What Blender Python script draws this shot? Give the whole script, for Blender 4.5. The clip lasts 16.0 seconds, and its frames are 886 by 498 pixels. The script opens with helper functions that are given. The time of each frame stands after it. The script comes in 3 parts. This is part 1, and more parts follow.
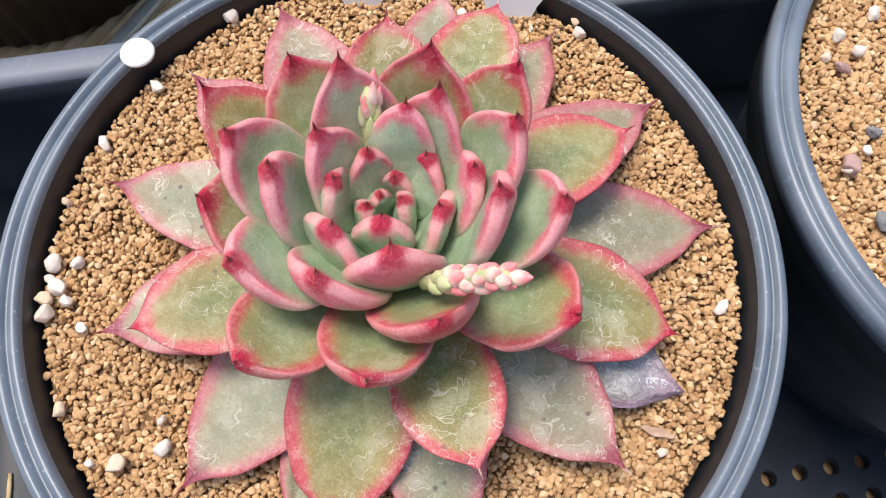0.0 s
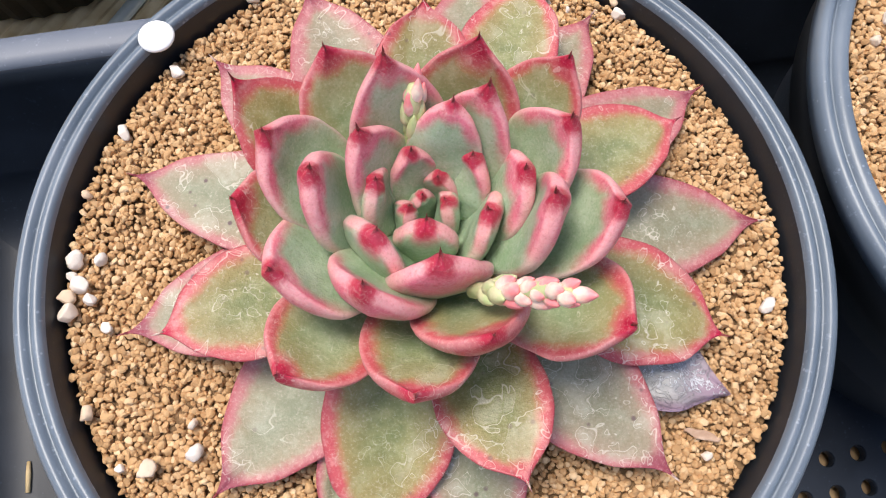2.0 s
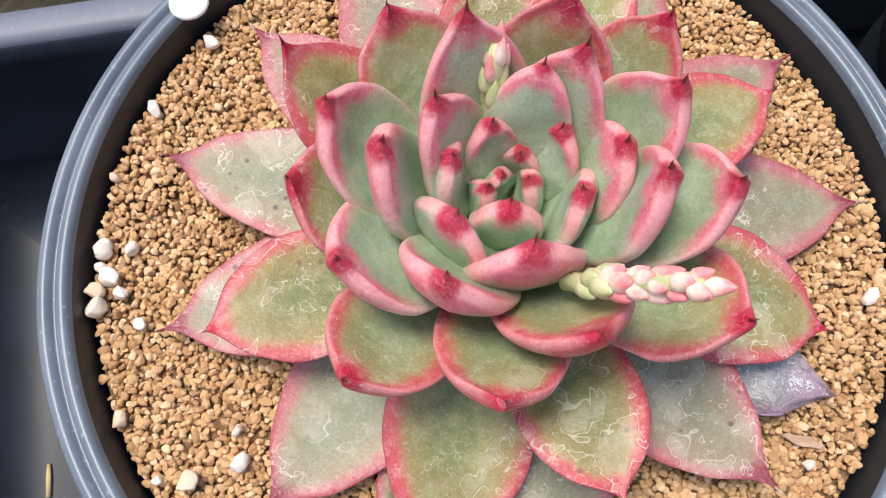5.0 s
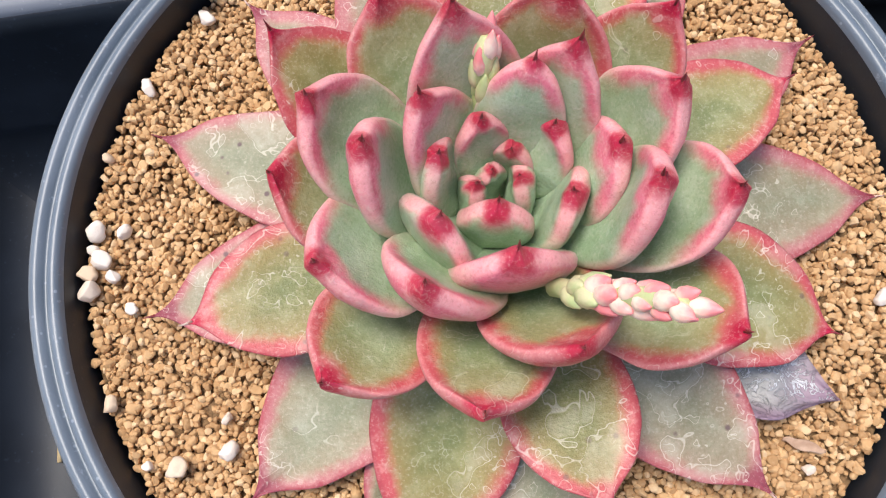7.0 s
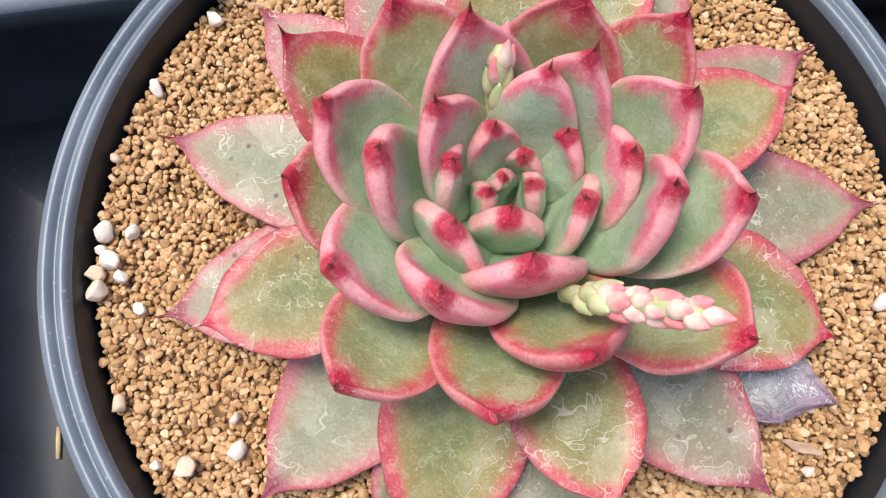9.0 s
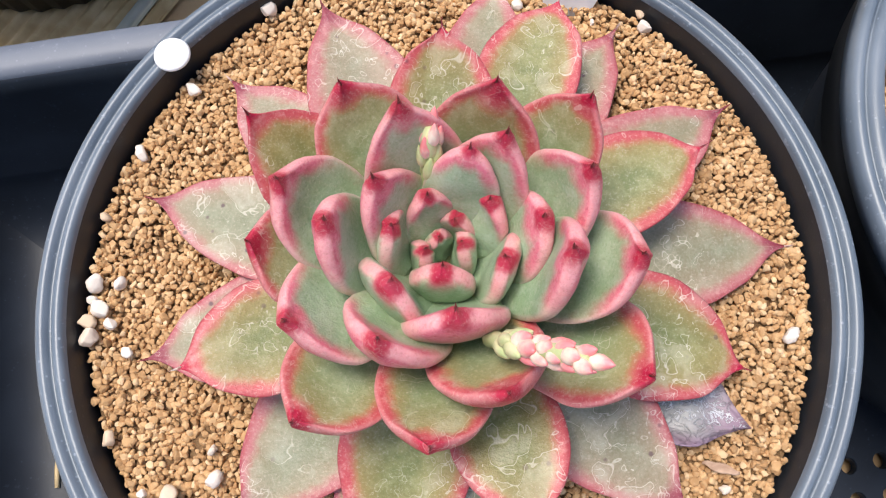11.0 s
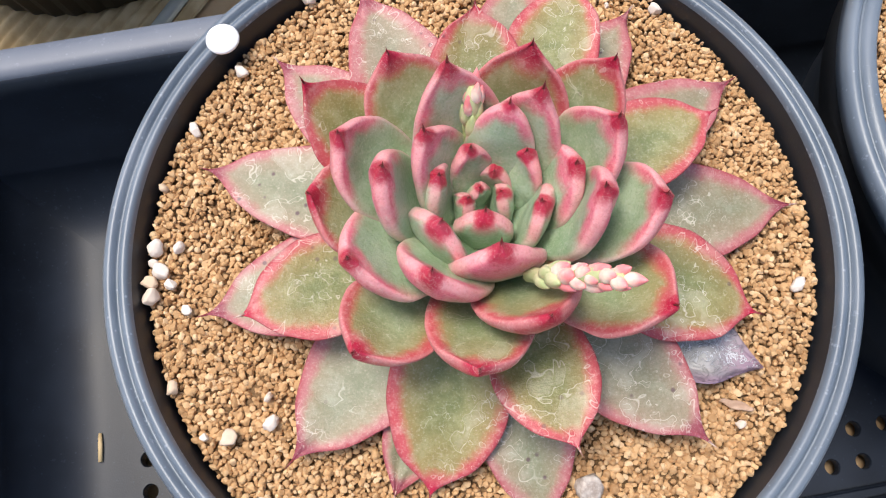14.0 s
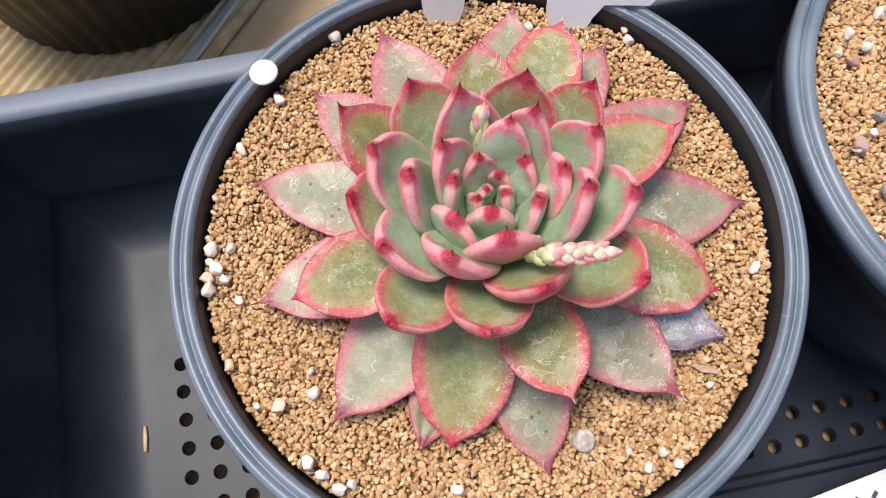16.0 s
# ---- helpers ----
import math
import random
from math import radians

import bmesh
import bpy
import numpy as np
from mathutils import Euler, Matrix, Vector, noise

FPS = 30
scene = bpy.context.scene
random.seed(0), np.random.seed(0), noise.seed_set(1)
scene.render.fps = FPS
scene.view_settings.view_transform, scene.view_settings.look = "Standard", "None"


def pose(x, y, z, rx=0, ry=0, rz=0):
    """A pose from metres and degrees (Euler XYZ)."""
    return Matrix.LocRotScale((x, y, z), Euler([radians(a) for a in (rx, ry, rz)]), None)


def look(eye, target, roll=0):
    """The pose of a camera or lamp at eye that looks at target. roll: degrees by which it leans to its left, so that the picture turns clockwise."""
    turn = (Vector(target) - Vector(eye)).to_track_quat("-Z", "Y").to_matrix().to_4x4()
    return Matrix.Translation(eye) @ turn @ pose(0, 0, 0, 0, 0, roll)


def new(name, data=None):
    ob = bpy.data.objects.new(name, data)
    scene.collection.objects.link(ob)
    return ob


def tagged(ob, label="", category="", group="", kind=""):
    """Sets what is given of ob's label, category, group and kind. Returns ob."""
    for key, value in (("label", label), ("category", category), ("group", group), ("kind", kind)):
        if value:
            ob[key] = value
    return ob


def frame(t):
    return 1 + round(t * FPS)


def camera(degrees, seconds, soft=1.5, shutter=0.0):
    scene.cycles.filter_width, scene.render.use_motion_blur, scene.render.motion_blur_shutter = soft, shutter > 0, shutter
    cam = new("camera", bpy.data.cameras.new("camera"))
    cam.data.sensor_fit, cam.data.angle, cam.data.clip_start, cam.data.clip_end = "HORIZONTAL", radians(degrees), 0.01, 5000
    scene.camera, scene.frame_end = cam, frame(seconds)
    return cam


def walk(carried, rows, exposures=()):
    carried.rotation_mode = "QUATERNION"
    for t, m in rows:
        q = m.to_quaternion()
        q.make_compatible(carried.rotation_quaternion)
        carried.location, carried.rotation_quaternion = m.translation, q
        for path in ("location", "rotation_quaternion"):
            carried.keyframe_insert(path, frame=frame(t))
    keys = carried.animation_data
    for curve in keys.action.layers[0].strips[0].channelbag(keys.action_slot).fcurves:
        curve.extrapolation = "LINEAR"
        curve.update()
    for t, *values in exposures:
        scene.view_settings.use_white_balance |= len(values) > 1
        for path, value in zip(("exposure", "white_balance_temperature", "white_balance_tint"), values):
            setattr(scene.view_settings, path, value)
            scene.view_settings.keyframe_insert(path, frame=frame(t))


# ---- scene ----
# origin: the pot's axis in the plane of its rim; the camera hovers about 0.2 m above it
cam = camera(60.1, 16.0, soft=1.15)
PATH = [
    (0.0, 0.0120, -0.0616, 0.1661, 20.63, -0.96, 2.54),
    (0.5, 0.0031, -0.0595, 0.1593, 20.31, -0.71, 2.76),
    (1.0, -0.0038, -0.0558, 0.1566, 19.11, -0.86, 2.82),
    (1.5, -0.0014, -0.0548, 0.1600, 18.18, -1.30, 2.47),
    (2.0, 0.0027, -0.0522, 0.1623, 17.74, -1.12, 2.45),
    (2.5, -0.0047, -0.0540, 0.1567, 18.07, -0.89, 2.34),
    (3.0, -0.0176, -0.0567, 0.1375, 18.10, -1.33, 2.43),
    (3.5, -0.0122, -0.0609, 0.1403, 17.64, -1.88, 2.53),
    (4.0, -0.0118, -0.0599, 0.1431, 17.70, -1.95, 2.26),
    (4.5, -0.0113, -0.0539, 0.1458, 17.59, -1.45, 2.21),
    (7.0, -0.0035, -0.0400, 0.1437, 13.61, 1.13, 3.93),
    (7.5, -0.0078, -0.0390, 0.1404, 13.61, 0.96, 4.49),
    (8.0, -0.0090, -0.0374, 0.1418, 13.46, 0.70, 4.44),
    (8.5, -0.0080, -0.0380, 0.1387, 13.14, 0.35, 4.27),
    (9.0, -0.0073, -0.0391, 0.1457, 13.23, 0.16, 4.20),
    (9.5, -0.0046, -0.0357, 0.1522, 13.64, 0.17, 4.05),
    (12.0, 0.0052, -0.0412, 0.1760, 15.27, 0.70, 2.77),
    (12.5, 0.0050, -0.0512, 0.1827, 15.70, 0.19, 2.53),
    (13.0, 0.0041, -0.0571, 0.1846, 16.09, 0.18, 2.49),
    (13.5, 0.0006, -0.0551, 0.1822, 16.14, 0.31, 2.48),
    (14.0, -0.0046, -0.0543, 0.1760, 15.94, 0.56, 2.35),
    (14.5, -0.0030, -0.0572, 0.1798, 15.62, 0.32, 2.17),
    (15.0, -0.0090, -0.0631, 0.1951, 16.28, 0.66, 1.70),
    (15.5, -0.0103, -0.0710, 0.2002, 17.14, 0.72, 1.56),
    (16.0, -0.0089, -0.0729, 0.2064, 18.02, 0.48, 1.05),
]
walk(cam, [(t, pose(*p)) for t, *p in PATH])

# ---- light ----
world = bpy.data.worlds.new("sky")
scene.world = world
world.use_nodes = True
sky = world.node_tree.nodes.new("ShaderNodeTexSky")
sky.sky_type, sky.sun_disc = "NISHITA", False
SUN_FROM = Vector((-0.36, 0.22, 1.30)).normalized()
sky.sun_elevation = math.asin(SUN_FROM.z)
sky.sun_rotation = math.atan2(SUN_FROM.x, SUN_FROM.y)
sky.air_density, sky.dust_density = 1.0, 2.6
world.node_tree.links.new(sky.outputs[0], world.node_tree.nodes["Background"].inputs[0])
world.node_tree.nodes["Background"].inputs[1].default_value = 0.110
sun_data = bpy.data.lights.new("sun", "SUN")
sun_data.energy, sun_data.angle, sun_data.color = 2.0, radians(22), (1.0, 0.94, 0.875)
sun = new("sun", sun_data)
sun.matrix_world = look(SUN_FROM, (0, 0, 0))
scene.view_settings.exposure = 0.84

# ---- materials ----


class Nodes:
    """A short way to wire a node material."""

    def __init__(self, name):
        self.mat = bpy.data.materials.new(name)
        self.mat.use_nodes = True
        self.tree = self.mat.node_tree
        self.bsdf = self.tree.nodes["Principled BSDF"]

    def put(self, socket, value):
        if hasattr(value, "is_linked"):
            self.tree.links.new(value, socket)
        elif value is not None:
            socket.default_value = value

    def set(self, **values):
        for key, value in values.items():
            self.put(self.bsdf.inputs[key.replace("_", " ")], value)
        return self.mat

    def math(self, op, a, b=None, c=None, clamp=False):
        n = self.tree.nodes.new("ShaderNodeMath")
        n.operation, n.use_clamp = op, clamp
        for s, v in zip(n.inputs, (a, b, c)):
            self.put(s, v)
        return n.outputs[0]

    def step(self, x, lo, hi):
        n = self.tree.nodes.new("ShaderNodeMapRange")
        n.interpolation_type = "SMOOTHSTEP"
        self.put(n.inputs[0], x)
        n.inputs[1].default_value, n.inputs[2].default_value = lo, hi
        return n.outputs[0]

    def mix(self, f, a, b, blend="MIX"):
        n = self.tree.nodes.new("ShaderNodeMix")
        n.data_type, n.blend_type = "RGBA", blend
        self.put(n.inputs[0], f)
        for s, v in ((n.inputs[6], a), (n.inputs[7], b)):
            self.put(s, (*v, 1) if isinstance(v, tuple) and len(v) == 3 else v)
        return n.outputs[2]

    def place(self):
        return self.tree.nodes.new("ShaderNodeTexCoord").outputs["Object"]

    def noise(self, scale, detail=3.0, rough=0.55, warp=0.0, vec=None):
        n = self.tree.nodes.new("ShaderNodeTexNoise")
        self.put(n.inputs["Vector"], vec or self.place())
        n.inputs["Scale"].default_value, n.inputs["Detail"].default_value = scale, detail
        n.inputs["Roughness"].default_value, n.inputs["Distortion"].default_value = rough, warp
        return n.outputs[0]

    def cells(self, scale, feature="F1", vec=None):
        n = self.tree.nodes.new("ShaderNodeTexVoronoi")
        n.feature = feature
        self.put(n.inputs["Vector"], vec or self.place())
        n.inputs["Scale"].default_value = scale
        return n.outputs[0]

    def attr(self, name):
        n = self.tree.nodes.new("ShaderNodeAttribute")
        n.attribute_name = name
        return n.outputs["Fac"]

    def island(self):
        return self.tree.nodes.new("ShaderNodeNewGeometry").outputs["Random Per Island"]

    def own(self):
        return self.tree.nodes.new("ShaderNodeObjectInfo").outputs["Random"]

    def bump(self, height, strength, distance):
        n = self.tree.nodes.new("ShaderNodeBump")
        n.inputs["Strength"].default_value, n.inputs["Distance"].default_value = strength, distance
        self.put(n.inputs["Height"], height)
        self.put(self.bsdf.inputs["Normal"], n.outputs[0])


def leaf_material():
    """Grey-green flesh, a rose margin, a crimson spot at the tip, farina and dried water marks.
    tip and edge are distances to the tip and the margin in half-widths of the leaf."""
    k = Nodes("succulent_skin")
    along, under, age, blush = k.attr("along"), k.attr("under"), k.attr("age"), k.attr("blush")
    tip, edge = k.attr("tip"), k.attr("edge")
    cloud, mid, fine = k.noise(75, 4), k.noise(330, 4, 0.65), k.noise(1700, 3, 0.7)
    wob = k.math("ADD", k.math("SUBTRACT", cloud, 0.5), k.math("MULTIPLY", k.math("SUBTRACT", mid, 0.5), 0.5))
    more = k.math("SUBTRACT", blush, 1.0)
    young = k.step(age, 0.30, 0.02)
    grown = k.step(age, 0.05, 0.6)
    old = k.step(age, 0.66, 1.0)
    dark_green = k.mix(grown, (0.255, 0.365, 0.212), k.mix(old, (0.150, 0.175, 0.062), (0.165, 0.210, 0.115)))
    light_green = k.mix(grown, (0.375, 0.475, 0.325), k.mix(old, (0.270, 0.265, 0.110), (0.255, 0.288, 0.185)))
    green = k.mix(k.step(k.math("ADD", cloud, k.math("MULTIPLY", k.math("SUBTRACT", mid, 0.5), 0.6)), 0.33, 0.70), dark_green, light_green)
    # deeper green at the leaf base, darkened further for shade down in the rosette
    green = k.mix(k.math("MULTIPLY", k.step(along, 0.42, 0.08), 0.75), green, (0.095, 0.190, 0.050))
    # how far the rose reaches in from the margin and down from the tip
    e = k.math("SUBTRACT", k.math("ADD", edge, k.math("MULTIPLY", wob, 0.38)), k.math("MULTIPLY", more, 0.35))
    rim = k.math("MULTIPLY", k.math("POWER", k.step(e, 0.58, -0.04), k.math("ADD", 1.3, k.math("MULTIPLY", grown, 0.7))), k.math("SUBTRACT", 1.0, k.math("MULTIPLY", young, k.step(tip, 0.9, 1.9))))
    rim = k.math("MULTIPLY", rim, k.step(along, 0.16, 0.46))
    t = k.math("SUBTRACT", k.math("ADD", tip, k.math("MULTIPLY", wob, 0.55)), k.math("MULTIPLY", more, 1.1))
    near = k.math("MULTIPLY", k.step(t, 0.95, 0.25), k.math("SUBTRACT", 1.0, k.math("MULTIPLY", old, 0.35)))
    back = k.math("MULTIPLY", under, k.step(t, 1.55, 0.35))
    red = k.math("MAXIMUM", k.math("MAXIMUM", rim, near), back, clamp=True)
    # yellow to orange flesh where the green turns
    wide = k.math("MAXIMUM", k.step(e, 0.85, 0.15), k.step(t, 1.9, 0.5))
    turn = k.math("MULTIPLY", k.math("MAXIMUM", k.step(red, 0.0, 0.35), k.math("MULTIPLY", wide, 0.75)), k.step(age, 0.04, 0.35))
    warm = k.mix(k.math("MULTIPLY", turn, 0.6), green, k.mix(old, (0.400, 0.235, 0.080), (0.370, 0.245, 0.150)))
    rose = k.mix(k.step(age, 0.03, 0.4), (0.670, 0.172, 0.230), (0.480, 0.080, 0.090))
    rose = k.mix(old, rose, (0.430, 0.145, 0.150))
    col = k.mix(k.step(red, 0.10, 0.85), warm, rose)
    flush = k.math("MULTIPLY", k.math("MULTIPLY", old, k.step(blush, 0.7, 1.2)), k.step(k.noise(30, 2), 0.25, 0.65))
    col = k.mix(k.math("MULTIPLY", flush, 0.34), col, (0.400, 0.200, 0.185))
    # pale bloom in cloudy patches, red stipple between
    bloom = k.math("MULTIPLY", k.step(mid, 0.47, 0.68), k.math("ADD", 0.12, k.math("MULTIPLY", red, 0.30)))
    col = k.mix(bloom, col, k.mix(red, (0.420, 0.470, 0.350), (0.760, 0.400, 0.380)))
    vein = k.math("MULTIPLY", k.step(k.noise(520, 4, 0.7), 0.53, 0.66), red)
    col = k.mix(k.math("MULTIPLY", vein, 0.45), col, (0.400, 0.030, 0.048))
    below = k.math("MULTIPLY", k.math("MULTIPLY", under, red), k.step(age, 0.2, 0.6))
    col = k.mix(k.math("MULTIPLY", below, 0.5), col, (0.280, 0.040, 0.060))
    # thin hem along the margin: pale with a painted highlight on young leaves, wine red on old ones
    hem = k.math("MULTIPLY", k.step(k.math("ADD", edge, k.math("MULTIPLY", wob, 0.05)), 0.110, 0.015), k.step(along, 0.3, 0.6))
    col = k.mix(k.math("MULTIPLY", hem, k.math("ADD", 0.46, k.math("MULTIPLY", grown, 0.14))), col, k.mix(grown, (0.850, 0.500, 0.470), (0.360, 0.050, 0.065)))
    # crimson spot round the tip
    ts = k.math("ADD", tip, k.math("MULTIPLY", k.math("SUBTRACT", mid, 0.5), 0.30))
    ts = k.math("MULTIPLY", ts, k.math("SUBTRACT", 1.0, k.math("MULTIPLY", old, 0.42)))
    spot = k.step(ts, 0.52, 0.27)
    col = k.mix(k.math("MULTIPLY", spot, 0.93), col, k.mix(old, (0.430, 0.006, 0.044), (0.250, 0.045, 0.068)))
    col = k.mix(k.math("MULTIPLY", k.step(ts, 0.10, 0.02), 0.7), col, (0.150, 0.006, 0.014))
    # farina grains and freckles
    col = k.mix(k.math("MULTIPLY", k.step(fine, 0.52, 0.70), 0.20), col, (0.720, 0.640, 0.560))
    col = k.mix(k.math("MULTIPLY", k.step(fine, 0.46, 0.34), 0.22), col, k.mix(red, (0.090, 0.130, 0.040), (0.300, 0.020, 0.040)))
    dots = k.math("MULTIPLY", k.step(k.cells(230), 0.17, 0.07), k.step(k.noise(45, 1), 0.48, 0.60))
    col = k.mix(k.math("MULTIPLY", dots, k.math("MULTIPLY", age, 0.85)), col, (0.090, 0.040, 0.055))
    # dried water marks: thin closed outlines, a faint film inside them, small rings
    pool = k.noise(150, 2, 0.45, 0.6)
    line = k.step(k.math("ABSOLUTE", k.math("SUBTRACT", pool, 0.57)), 0.011, 0.003)
    film = k.step(pool, 0.57, 0.64)
    where = k.step(k.noise(38, 1), 0.42, 0.58)
    drops = k.noise(420, 1, 0.4, 0.3)
    ring = k.math("MULTIPLY", k.step(k.math("ABSOLUTE", k.math("SUBTRACT", drops, 0.63)), 0.020, 0.005), k.step(k.noise(60, 1), 0.45, 0.6))
    mark = k.math("ADD", k.math("MULTIPLY", k.math("ADD", line, k.math("MULTIPLY", film, 0.36)), where), ring)
    mark = k.math("MULTIPLY", k.math("MULTIPLY", mark, 0.44, clamp=True), k.math("ADD", 0.25, k.math("MULTIPLY", grown, 0.75)))
    col = k.mix(mark, col, (0.740, 0.680, 0.580))
    height = k.math("ADD", k.math("MULTIPLY", fine, 0.35), k.math("ADD", k.math("MULTIPLY", mid, 0.6), k.math("ADD", k.math("MULTIPLY", cloud, 0.4), k.math("MULTIPLY", line, 0.08))))
    k.bump(height, 0.38, 0.0010)
    return k.set(Base_Color=col, Roughness=k.math("ADD", k.math("ADD", 0.25, k.math("MULTIPLY", grown, 0.10)), k.math("MULTIPLY", mid, 0.24)), Specular_IOR_Level=0.40,
                 Subsurface_Weight=0.08, Subsurface_Scale=0.0015, Subsurface_Radius=(1.0, 0.5, 0.3), Coat_Weight=k.math("SUBTRACT", 0.26, k.math("MULTIPLY", grown, 0.18)), Coat_Roughness=0.20)


def plain(name, color, other, scale, rough, bump=0.2, depth=0.0004, spec=0.5, detail=4):
    k = Nodes(name)
    n = k.noise(scale, detail)
    k.bump(k.noise(scale * 6, 3), bump, depth)
    return k.set(Base_Color=k.mix(k.step(n, 0.3, 0.7), color, other), Roughness=rough, Specular_IOR_Level=spec)


def plastic_material(name, color, dust_sheen, rough, dust=0.5, spec=0.5):
    k = Nodes(name)
    scuff = k.math("MULTIPLY", k.step(k.noise(420, 5, 0.7), 0.56, 0.74), dust)
    specks = k.math("MULTIPLY", k.step(k.cells(330), 0.16, 0.06), dust)
    film = k.math("MULTIPLY", k.step(k.noise(24, 3), 0.35, 0.7), dust * 0.5)
    f = k.math("MAXIMUM", k.math("MAXIMUM", scuff, specks), film)
    k.bump(k.noise(1500, 3), 0.12, 0.0003)
    return k.set(Base_Color=k.mix(f, color, dust_sheen), Roughness=k.math("ADD", rough, k.math("MULTIPLY", f, 0.3)), Specular_IOR_Level=spec)


def grain_material():
    k = Nodes("akadama_grain")
    r = k.island()
    ramp = k.tree.nodes.new("ShaderNodeValToRGB")
    k.put(ramp.inputs[0], r)
    tones = ((0.0, (0.41, 0.235, 0.108)), (0.3, (0.53, 0.318, 0.152)), (0.6, (0.61, 0.382, 0.190)), (0.85, (0.67, 0.450, 0.243)), (1.0, (0.77, 0.56, 0.34)))
    ramp.color_ramp.elements[0].position = 0.0
    ramp.color_ramp.elements[1].position = 1.0
    for at, c in tones[1:-1]:
        ramp.color_ramp.elements.new(at)
    for e, (at, c) in zip(ramp.color_ramp.elements, tones):
        e.color = (*c, 1)
    col = k.mix(k.math("MULTIPLY", k.step(k.noise(1300, 3), 0.45, 0.75), 0.35), ramp.outputs[0], (0.62, 0.44, 0.25))
    k.bump(k.noise(2600, 4, 0.7), 0.5, 0.0004)
    return k.set(Base_Color=col, Roughness=0.92, Specular_IOR_Level=0.2)


def stone_material():
    k = Nodes("pumice_white")
    r = k.own()
    base = k.mix(k.step(r, 0.75, 0.95), (0.80, 0.71, 0.62), (0.70, 0.53, 0.37))
    pits = k.step(k.cells(6), 0.16, 0.05)
    col = k.mix(k.math("MULTIPLY", pits, 0.4), base, (0.42, 0.34, 0.28))
    k.bump(k.math("SUBTRACT", k.noise(4, 5), k.math("MULTIPLY", pits, 0.4)), 0.5, 0.0003)
    return k.set(Base_Color=col, Roughness=0.85, Specular_IOR_Level=0.25)


def dry_material():
    k = Nodes("withered_leaf")
    side, along = k.math("ABSOLUTE", k.attr("across")), k.attr("along")
    n = k.noise(130, 5, 0.65)
    col = k.mix(k.step(n, 0.35, 0.65), (0.27, 0.28, 0.26), (0.40, 0.40, 0.40))
    edge = k.math("MAXIMUM", k.step(side, 0.55, 0.95), k.step(along, 0.72, 0.95))
    col = k.mix(k.math("MULTIPLY", edge, 0.85), col, (0.27, 0.165, 0.235))
    thread = k.step(k.math("ABSOLUTE", k.math("SUBTRACT", k.noise(230, 4, 0.6, 1.5), 0.5)), 0.035, 0.006)
    web = k.math("MULTIPLY", thread, k.math("MULTIPLY", k.step(side, 0.7, 0.2), k.step(along, 0.45, 0.6)))
    col = k.mix(k.math("MULTIPLY", web, 0.9), col, (0.80, 0.82, 0.86))
    k.bump(k.math("ADD", n, k.math("MULTIPLY", thread, 0.3)), 0.8, 0.0015)
    return k.set(Base_Color=col, Roughness=0.5)


SKIN = leaf_material()
SPINE = plain("spine_tip", (0.15, 0.012, 0.020), (0.24, 0.04, 0.04), 900, 0.45)
SPINE_PALE = plain("spine_dry", (0.62, 0.50, 0.42), (0.35, 0.16, 0.13), 900, 0.6)
STEM = plain("stem_skin", (0.17, 0.22, 0.09), (0.24, 0.27, 0.13), 300, 0.8)


def bud_material():
    k = Nodes("bud_cream_pink")
    n = k.noise(380, 3)
    col = k.mix(k.step(k.math("ADD", k.attr("along"), k.math("ADD", k.math("MULTIPLY", k.own(), 0.5), k.math("SUBTRACT", n, 0.5))), 0.45, 1.1), (0.88, 0.72, 0.58), (0.80, 0.24, 0.25))
    k.bump(k.noise(1500, 3), 0.3, 0.0004)
    return k.set(Base_Color=col, Roughness=0.45, Subsurface_Weight=0.1, Subsurface_Scale=0.002, Subsurface_Radius=(1.0, 0.6, 0.4))


BUD_GREEN = plain("bud_green", (0.40, 0.48, 0.21), (0.60, 0.56, 0.33), 300, 0.5)
BUD = bud_material()
DRY = dry_material()
SCRAP = plain("withered_scrap", (0.36, 0.22, 0.14), (0.50, 0.34, 0.24), 400, 0.6)
# grey of the rim raised and blued to carry sky sheen, over scuffed plastic
RIM = plastic_material("pot_rim_lit_plastic", (0.098, 0.126, 0.160), (0.40, 0.45, 0.51), 0.33, 0.45)
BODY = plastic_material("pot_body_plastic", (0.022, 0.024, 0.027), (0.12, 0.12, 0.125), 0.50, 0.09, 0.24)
# inside wall of the pots: same plastic, painted darker for the shadow in there
SHADED_WALL = plastic_material("pot_inner_wall_shaded", (0.010, 0.013, 0.018), (0.10, 0.10, 0.105), 0.45, 0.22)
# tray's dust tone is blued to stand in for sky reflected on its floor
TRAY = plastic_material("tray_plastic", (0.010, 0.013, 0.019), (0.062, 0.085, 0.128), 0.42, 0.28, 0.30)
# lip of the black tray, its colour lightened for sky falling on top; scuffs too
TRAY_LIP = plastic_material("tray_lip_lit_plastic", (0.130, 0.146, 0.180), (0.30, 0.32, 0.35), 0.50, 0.45)
BROWN_POT = plastic_material("brown_pot_plastic", (0.013, 0.010, 0.007), (0.05, 0.04, 0.03), 0.42, 0.08, 0.2)
EARTH = plain("fine_earth", (0.17, 0.095, 0.042), (0.28, 0.17, 0.08), 500, 0.95, 0.8, 0.001)
GRAIN = grain_material()
STONE = stone_material()
LUMP = plain("rough_pumice", (0.50, 0.40, 0.33), (0.80, 0.72, 0.64), 2.2, 0.9, 0.9, 0.0006, 0.2, 6)
GREY_STONE = plain("grey_stone", (0.20, 0.20, 0.21), (0.36, 0.35, 0.35), 700, 0.8, 0.6)
RED_CHIP = plain("pink_chip", (0.44, 0.25, 0.22), (0.56, 0.38, 0.33), 500, 0.8, 0.5)
